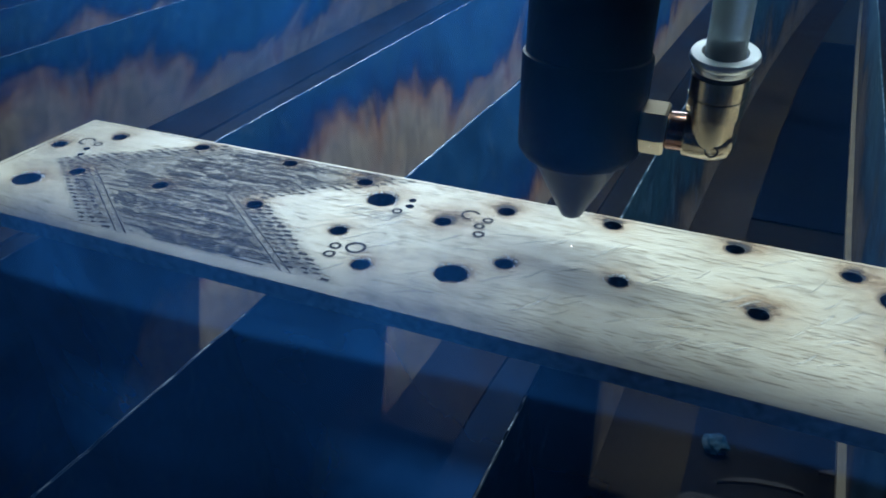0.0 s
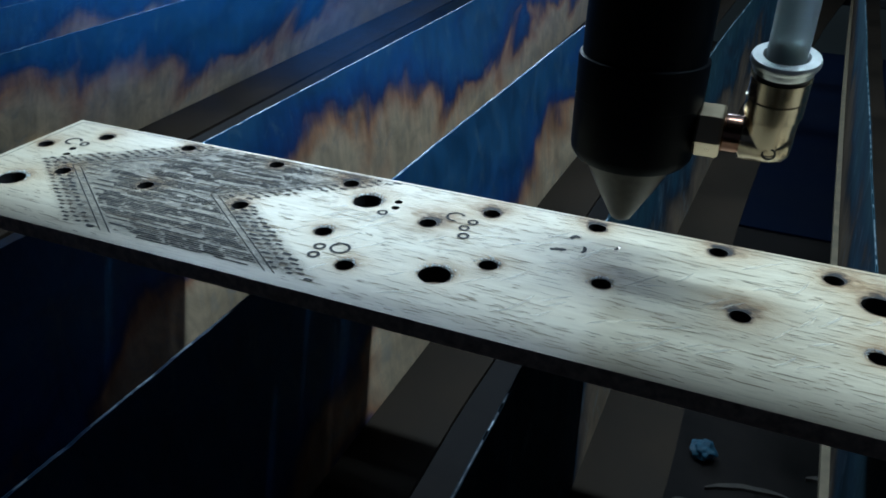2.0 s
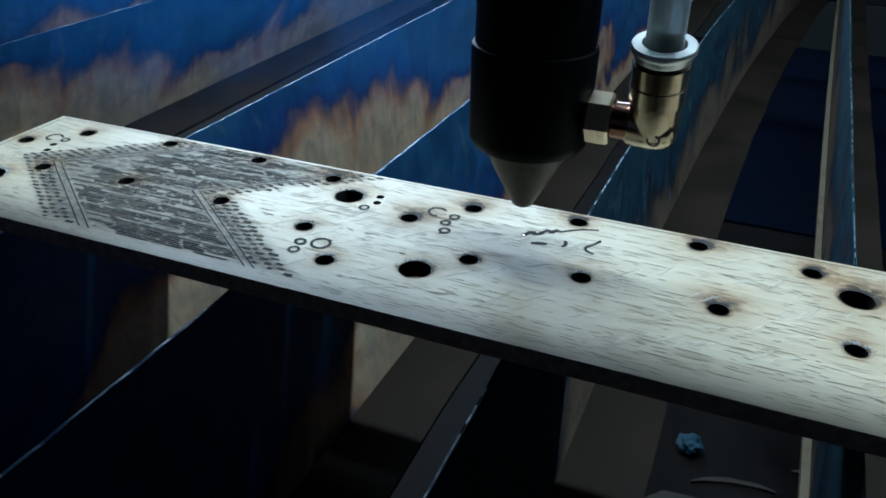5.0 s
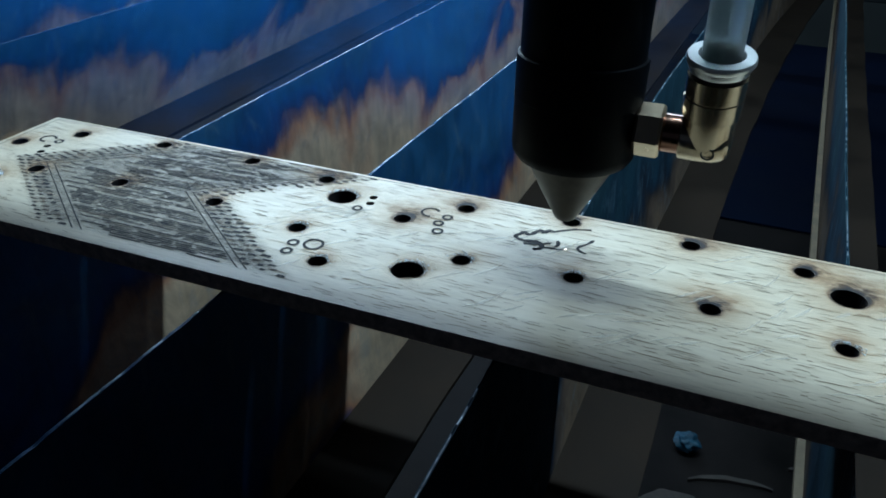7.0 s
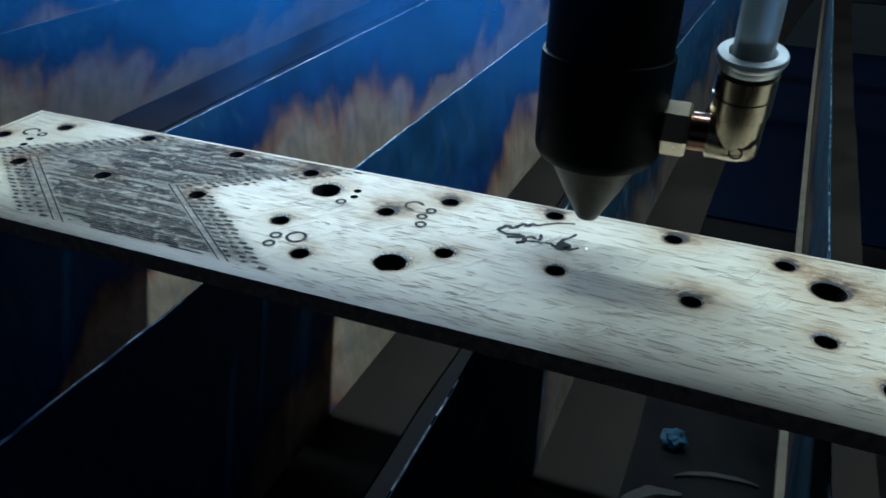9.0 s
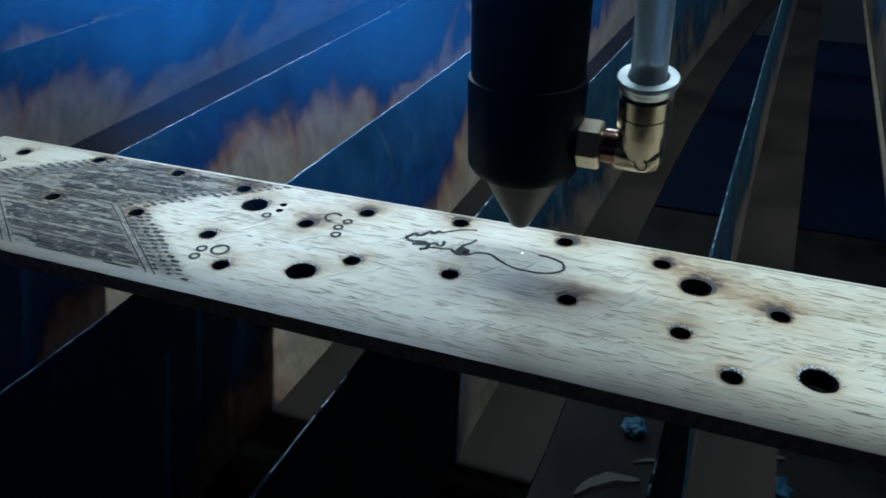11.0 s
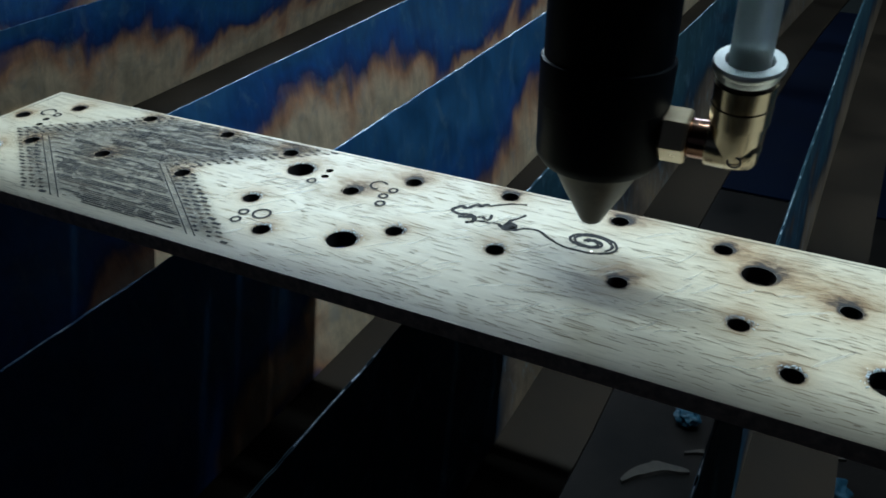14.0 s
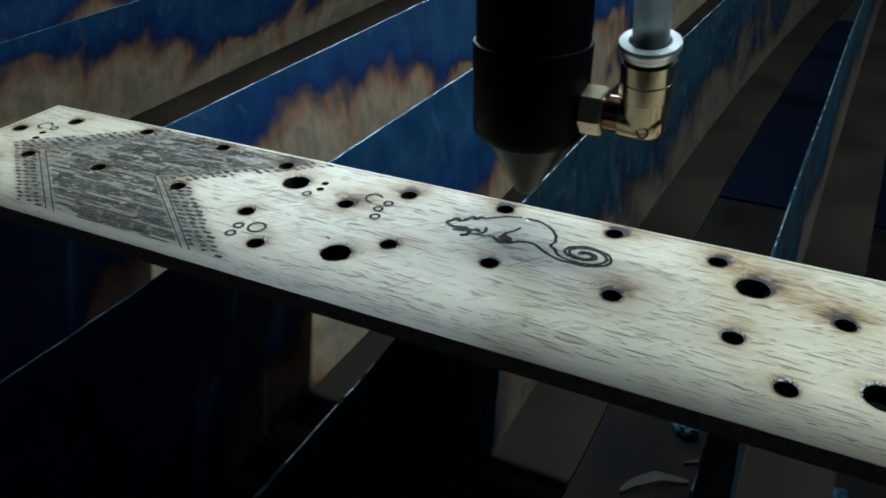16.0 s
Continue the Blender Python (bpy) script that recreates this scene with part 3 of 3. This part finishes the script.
STROKES.append((6.6, 7.1, [(120.3, -13.4), (121.2, -12.6), (122.2, -13.3)]))
STROKES.append((8.2, 8.9, [(126.0, -13.2), (127.2, -13.6), (128.2, -13.5), (127.0, -14.3)]))
STROKES.append((10.1, 12.3, spiral(1.04, 0.13, -107, 560, 40)))
STROKES.append((12.2, 14.45, spiral(0.03, 0.97, 540, -173, 44)))
BURNS = []


def smooth_line(pts, step=0.35):
    out = []
    for i in range(len(pts) - 1):
        p0, p1, p2, p3 = (Vector(pts[max(0, min(len(pts) - 1, j))]) for j in (i - 1, i, i + 1, i + 2))
        n = max(2, int((p2 - p1).length / step))
        for k in range(n):
            u = k / n
            out.append(0.5 * (2 * p1 + (p2 - p0) * u + (2 * p0 - 5 * p1 + 4 * p2 - p3) * u * u + (3 * p1 - p0 - 3 * p2 + p3) * u ** 3))
    out.append(Vector(pts[-1]))
    return out


def burn_lines():
    rnd = random.Random(9)
    for t0, t1, pts in STROKES:
        bold = 1.45 if t0 in (0.0, 0.7, 4.2, 5.0, 7.4) else 1.0
        line = smooth_line(pts)
        size = 4
        for s in range(0, len(line) - 1, size):
            run = line[s:s + size + 1]
            bm, prev = bmesh.new(), None
            for i, p in enumerate(run):
                a, b = run[max(0, i - 1)], run[min(len(run) - 1, i + 1)]
                d = (b - a).normalized()
                nrm = Vector((-d.y, d.x)) * (0.23 + 0.15 * rnd.random()) * bold
                p = p + Vector((noise.noise((p.x * 1.9, p.y * 1.9, 3.0)), noise.noise((p.x * 1.9, p.y * 1.9, 8.0)))) * 0.16
                if i == 0:
                    p = p - d * 0.06
                q = [bm.verts.new(Vector((*(p + nrm * k), z)) * MM) for k, z in ((-1, 0), (-0.6, 0.05), (0.6, 0.05), (1, 0))]
                if prev:
                    for j in range(3):
                        bm.faces.new((prev[j], q[j], q[j + 1], prev[j + 1]))
                prev = q
            bmesh.ops.recalc_face_normals(bm, faces=bm.faces)
            ob = part("burnt_line", bm, CHAR, board, "fresh charred line of a lizard drawing")
            BURNS.append((ob, t0 + (t1 - t0) * s / max(1, len(line) - 1)))


burn_lines()

# ---- the laser head ----
head = thing("laser_head", (118.1, -13.8, TOP), "black laser cutting head with conical nozzle and air fitting", "laser head")
AXLE = Matrix.Translation((-0.7 * MM, 0, 0))
part("nozzle", lathe(bmesh.new(), [(0.6, 8), (0.6, 6.0), (1.3, 6.0), (1.7, 6.25), (2.3, 7.4), (4.6, 11.6), (7.0, 16.4), (7.4, 17.5), (0, 17.5)], 64, AXLE), CONE, head, "dull grey metal cone", 35)
part("lens_barrel", lathe(bmesh.new(), [(0, 17.2), (8.3, 17.2), (8.8, 17.35), (9.5, 18.4), (9.65, 19.2), (9.85, 33.2), (9.75, 33.6), (9.4, 33.75), (0, 33.75)], 72, AXLE), BLACK, head, "black anodised barrel", 35)
part("barrel_groove", lathe(bmesh.new(), [(9.4, 27.0), (9.79, 27.0), (9.81, 27.2), (9.4, 27.2)], 72, AXLE), BLACK, head, "fine dark groove ring")
part("upper_tube", lathe(bmesh.new(), [(0, 33.7), (9.3, 33.7), (9.35, 35.0), (9.45, 100), (0, 100)], 72, AXLE), BLACK, head, "black upper tube", 35)
# carriage is out of view, inferred from the shade that moves with the head
part("carriage", box(bmesh.new(), -42, -62, 98, 46, 0, 111.8, 3.0), BLACK, head, "black carriage block above the tube", 35)

AX, AY, AZ = 18.8, -1.2, 23.8
fit = part("air_fitting", lathe(bmesh.new(), [(0, 12.3), (2.7, 12.3), (2.9, 12.7), (2.9, 18.5), (0, 18.5)], 40, Matrix.Translation((0, AY * MM, AZ * MM)) @ pose(0, 0, 0, 0, 90, 0)), COPPER, head, "nickel and copper push-in elbow fitting", 35)


def hexagon(r, h0, h1):
    return lathe(bmesh.new(), [(0, h0), (r * 0.93, h0), (r, h0 + 0.4), (r, h1 - 0.4), (r * 0.93, h1), (0, h1)], 6)


bm = hexagon(4.0, 8.7, 12.6)
bmesh.ops.transform(bm, matrix=Matrix.Translation((0, AY * MM, AZ * MM)) @ pose(0, 0, 0, 0, 90, 0) @ pose(0, 0, 0, 0, 0, 41), verts=bm.verts)
part("hex_nut", bm, POLISHED, fit, "shiny hexagon nut")
# the elbow is turned on its thread, a little towards the front
TILT = Matrix.Translation((0, AY * MM, AZ * MM)) @ pose(0, 0, 0, 12, 0, 0) @ Matrix.Translation((0, -AY * MM, -AZ * MM))
UP = TILT @ Matrix.Translation((AX * MM, AY * MM, 0))
part("elbow_body", lathe(bmesh.new(), [(0, 15.2), (3.3, 15.2), (3.55, 15.5), (3.6, 18.8), (3.5, 20.2), (3.1, 21.5), (2.3, 22.3), (0, 22.6)], 40, TILT @ Matrix.Translation((0, AY * MM, AZ * MM)) @ pose(0, 0, 0, 0, 90, 0)), NICKEL, fit, "", 40)
part("elbow_barrel", lathe(bmesh.new(), [(0, 22.0), (2.6, 22.1), (3.5, 23.0), (3.75, 24.4), (3.8, 28.0), (4.1, 28.3), (4.1, 31.0), (3.95, 31.15), (3.95, 31.3), (4.1, 31.45), (4.1, 34.3), (0, 34.3)], 48, UP), NICKEL, fit, "", 35)
part("gasket", lathe(bmesh.new(), [(0, 34.2), (3.7, 34.2), (3.7, 35.1), (0, 35.1)], 48, UP), DARK, fit)
part("collar", lathe(bmesh.new(), [(2.9, 35.0), (4.0, 35.0), (4.1, 35.3), (4.1, 35.9), (4.5, 36.1), (4.65, 36.4), (4.65, 36.9), (4.5, 37.2), (3.15, 37.3), (3.0, 36.9), (2.9, 35.0)], 56, UP), STEEL, fit, "pale release collar", 35)
part("embossed_ring", lathe(bmesh.new(), [(0.75, 0), (0.75, 0.12), (1.0, 0.12), (1.0, 0)], 28, TILT @ Matrix.Translation(((AX + 0.7) * MM, (AY - 3.5) * MM, 0.0234)) @ pose(0, 0, 0, 90, 0, 0)), DARK, fit, "small dark ring mark")


def hose():
    bm = bmesh.new()
    prev = None
    for k in range(41):
        u = k / 40
        z = 33 + 64 * u
        cx, cy = AX - 3.0 * u * u, AY + 4 * u * u
        ring = [[bm.verts.new(Vector((cx + r * math.cos(a), cy + r * math.sin(a), z)) * MM) for a in (2 * math.pi * s / 32 for s in range(32))] for r in (2.7, 1.9)]
        if prev:
            for w in range(2):
                for s in range(32):
                    j = (s + 1) % 32
                    bm.faces.new((prev[w][s], prev[w][j], ring[w][j], ring[w][s]))
        prev = ring
    bmesh.ops.transform(bm, matrix=TILT, verts=bm.verts)
    bmesh.ops.recalc_face_normals(bm, faces=bm.faces)
    return bm


part("air_hose", hose(), TUBE, head, "milky translucent air hose", 60)
# dark plug added for the refracted darkness of the hose's bore
part("hose_end", lathe(bmesh.new(), [(0, 34.9), (1.85, 34.9), (1.85, 37.4), (1.5, 38.8), (0, 39.5)], 32, UP), DARK, head, "dark plug for the bore seen through the hose", 40)
part("burning_spot", lathe(bmesh.new(), [(0, 0.1), (0.17, 0.1), (0.12, 0.18), (0, 0.22)], 16), GLOW, head, "tiny white-hot burning spot")

# ---- gantry beam that carries the head; out of view, set to shade the front too ----
gantry = thing("gantry_beam", (0, 0, TOP), "black metal gantry beam that carries the laser head", "gantry beam")
part("beam", box(bmesh.new(), -615, -90, 112, 815, -11, 165, 2.0), BLACK, gantry)
part("rail", box(bmesh.new(), -615, -11.5, 128, 815, -7, 140, 1.0), STEEL, gantry, "steel guide rail")


# ---- scraps on the floor ----
def blob(name, mat, at, size, flat, seed, label):
    bm = bmesh.new()
    bmesh.ops.create_icosphere(bm, subdivisions=4, radius=size * MM)
    for v in bm.verts:
        v.co *= 1 + 0.45 * noise.noise(v.co * (2.2 / (size * MM)) + Vector((seed, 0, 0)))
        v.co.z *= flat
    low = min(v.co.z for v in bm.verts)
    for v in bm.verts:
        v.co.z -= low
    ob = tagged(part(name, bm, mat, None, "", 50), label, "scrap")
    ob.location = Vector(at) * MM
    return ob


blob("plastic_scrap", BLUE, (157, 114, 0), 4.6, 0.7, 1.0, "small crumpled blue plastic scrap on the floor")
blob("plastic_scrap", BLUE, (208, 98, 0), 6.5, 0.7, 5.0, "crumpled blue plastic scrap beside a chip")


def sliver(at, turn, length, wide, bow, mat, seed, label):
    """A curled sliver of wood."""
    bm, prev, n = bmesh.new(), None, 14
    for k in range(n + 1):
        u = k / n * 2 - 1
        w = wide * (1 - 0.75 * abs(u) ** 2.5) * (1 + 0.3 * noise.noise((u * 3, seed, 0)))
        y = bow * (1 - u * u) + 0.8 * noise.noise((u * 2, seed, 4))
        q = [bm.verts.new(Vector((u * length / 2, y + d * w, z)) * MM) for d, z in ((-1, 0.0), (-0.8, 1.3), (0.8, 1.5), (1, 0.0))]
        if prev:
            for i in range(4):
                bm.faces.new((prev[i], q[i], q[(i + 1) % 4], prev[(i + 1) % 4]))
        else:
            bm.faces.new(q)
        prev = q
    bm.faces.new(prev[::-1])
    bmesh.ops.recalc_face_normals(bm, faces=bm.faces)
    ob = tagged(part("wood_sliver", bm, mat, None, "", 40), label, "scrap")
    ob.matrix_world = pose(at[0] * MM, at[1] * MM, at[2] * MM, 0, 0, turn)
    return ob


sliver((152, 81, 0), 35, 26, 2.6, 4, PALE, 1, "pale curled wood sliver on the floor")
sliver((174, 100, 0), 12, 30, 1.2, 3, PALE, 2, "pale thin wood sliver on the floor")
sliver((204, 118, 0), 8, 20, 1.6, 1, PALE, 3, "short grey wood chip on the floor")


# ---- smoke ----
def smoke_material():
    m, n, l, p = material("blue_smoke")
    a = n.new("ShaderNodeAttribute")
    a.attribute_name = "thickness"
    t = noise_tex(n, l, mapped(n, l, (1, 1, 1)).outputs[0], 26, 4, 0.55, 0.8)
    r = ramp(n, [(0.30, (0.05, 0.05, 0.05)), (0.68, (1, 1, 1))])
    l.new(t.outputs[0], r.inputs[0])
    mul = n.new("ShaderNodeMath")
    mul.operation = "MULTIPLY"
    l.new(a.outputs["Fac"], mul.inputs[0])
    l.new(r.outputs[0], mul.inputs[1])
    # smoke scatters light both back and on through
    n.remove(p)
    clear, back, on = n.new("ShaderNodeBsdfTransparent"), n.new("ShaderNodeBsdfDiffuse"), n.new("ShaderNodeBsdfTranslucent")
    both, mixed = n.new("ShaderNodeMixShader"), n.new("ShaderNodeMixShader")
    for b in (back, on):
        b.inputs["Color"].default_value = (0.05, 0.26, 0.76, 1)
    l.new(back.outputs[0], both.inputs[1])
    l.new(on.outputs[0], both.inputs[2])
    l.new(mul.outputs[0], mixed.inputs[0])
    l.new(clear.outputs[0], mixed.inputs[1])
    l.new(both.outputs[0], mixed.inputs[2])
    l.new(mixed.outputs[0], n["Material Output"].inputs["Surface"])
    return m


SMOKE = smoke_material()


def wisp(seed, wide, tall, dense, sheets=1):
    """A drift of smoke: a curled sheet that thins out to nothing at its rim."""
    bm = bmesh.new()
    lay = bm.verts.layers.float.new("thickness")
    nu, nv = 26, 16
    for k in range(sheets):
        rows = []
        for j in range(nv + 1):
            v = j / nv * 2 - 1
            row = []
            for i in range(nu + 1):
                u = i / nu * 2 - 1
                d = 14 * noise.noise((u * 1.6, v * 1.3, seed * 5.7 + k)) 
                q = bm.verts.new(Vector((u * wide, d + 10 * u, v * tall + 6 * noise.noise((u * 2, seed, k)))) * MM)
                q[lay] = dense * max(0.0, 1 - (u * u + v * v)) ** 1.5
                row.append(q)
            rows.append(row)
        for a, b in zip(rows, rows[1:]):
            for i in range(nu):
                bm.faces.new((a[i], a[i + 1], b[i + 1], b[i]))
    ob = part("smoke_wisp", bm, SMOKE, None, "", 180)
    ob.visible_shadow = False
    return tagged(ob, "thin drifting wisp of blue smoke over the blades", "smoke", "drifting smoke")


WISPS = [(wisp(1, 150, 60, 0.34), [(0, 20, 60, 170), (2.5, -30, 70, 175), (4.2, -20, 70, 175), (7, 10, 60, 172), (10.2, 0, 70, 178), (13.5, -30, 76, 178), (14.6, -190, 110, 200), (16, -280, 120, 220)]),
         (wisp(2, 170, 66, 0.36), [(0, -10, 120, 180), (2.5, -110, 130, 190), (4.2, -100, 130, 190), (7, -30, 120, 180), (10.2, -10, 110, 180), (12.5, -40, 120, 180), (13.5, -60, 120, 185), (14.6, -220, 140, 200), (16, -340, 150, 230)]),
         (wisp(3, 130, 66, 0.34), [(0, 118, -62, 182), (0.5, 112, -60, 184), (1.0, 70, -30, 205), (1.6, 10, 40, 235), (4, -90, 90, 320), (16, -230, 200, 420)]),
         (wisp(4, 140, 70, 0.78), [(0, -260, 80, 230), (6.3, -160, 80, 210), (7.5, -40, 80, 190), (8.5, 20, 74, 184), (9.5, 36, 66, 186), (10.3, 42, 62, 186), (12.3, -60, 90, 200), (16, -200, 120, 260)]),
         (wisp(6, 220, 80, 0.9), [(0, 40, -50, 120, 0), (0.5, 20, -50, 118, 0), (1.0, -60, -50, 115, 0), (1.6, -190, -50, 112, 0), (3, -330, -46, 112, 0), (16, -420, -40, 116, 0)]),
         (wisp(7, 150, 62, 0.30), [(0, -330, -47, 220, 0), (5, -200, -47, 215, 0), (6.4, -70, -47, 212, 0), (8.5, -20, -47, 212, 0), (10.2, 40, -47, 210, 0), (12.4, 30, -47, 210, 0), (13.6, 0, -47, 212, 0), (14.4, -180, -47, 225, 0), (16, -330, -47, 240, 0)]),
         (wisp(5, 190, 52, 0.34), [(0, 25, 14, 54), (0.6, 10, 14, 54), (1.6, -80, 16, 54), (3.0, -130, 18, 54), (4.2, -150, 18, 54), (7, -180, 18, 54), (10.2, -200, 18, 54), (12.5, -310, 20, 56), (16, -430, 24, 58)])]


HEAD = [(0, 118.1, -13.8), (0.5, 117.7, -11.1), (1, 120.2, -8.2), (1.5, 122.2, -13.8), (2, 128.2, -9.1), (2.5, 128.1, -13.6), (3, 127.8, -7.9),
        (3.5, 123.6, -6.2), (4, 120.5, -7.9), (4.2, 119.4, -8.9), (4.6, 117.5, -10.4), (5.0, 115.3, -12.2), (5.4, 118.9, -12.9), (5.7, 120.2, -14.3),
        (6.0, 119.6, -14.6), (6.3, 121.0, -13.6), (6.5, 121.6, -13.6), (7, 124.4, -13.6), (7.5, 125.0, -13.7), (8, 127.6, -13.5), (8.5, 126.3, -15.0),
        (9, 130.9, -13.1), (9.5, 137.0, -15.1), (10, 143.7, -15.2), (10.2, 146.0, -14.4), (10.45, 146.7, -11.8), (10.75, 142.0, -9.3), (11.05, 137.5, -11.2),
        (11.3, 138.8, -14.0), (11.55, 142.5, -15.0), (11.8, 145.0, -13.0), (12.0, 142.8, -11.2), (12.15, 140.6, -11.9), (12.3, 142.2, -12.7),
        (12.5, 142.4, -13.4), (13, 138.4, -12.2), (13.5, 144.8, -12.6), (14, 142.5, -15.6), (14.5, 136.3, -14.1), (15, 135.7, -11.0), (15.5, 133.2, -6.7), (16, 128.4, -5.6)]


# ---- what moves ----
def motions():
    walk(head, [(t, pose(x * MM, y * MM, TOP * MM)) for t, x, y in HEAD])
    walk(gantry, [(t, pose(0, y * MM, TOP * MM)) for t, x, y in HEAD])
    for ob, rows in WISPS:
        walk(ob, [(r[0], pose(r[1] * MM, r[2] * MM, r[3] * MM, r[4] if len(r) > 4 else -50, 0, 0 if len(r) > 4 else 20)) for r in rows])
    for ob, t in BURNS:
        t = min(max(t, 0.0), 15.8)
        low, high = pose(0, 0, -0.4 * MM), pose(0, 0, 0.03 * MM)
        rows = [(0, low), (t, low), (t + 0.1, high), (16, high)] if t > 0 else [(0, low), (0.1, high), (16, high)]
        walk(ob, rows)


motions()
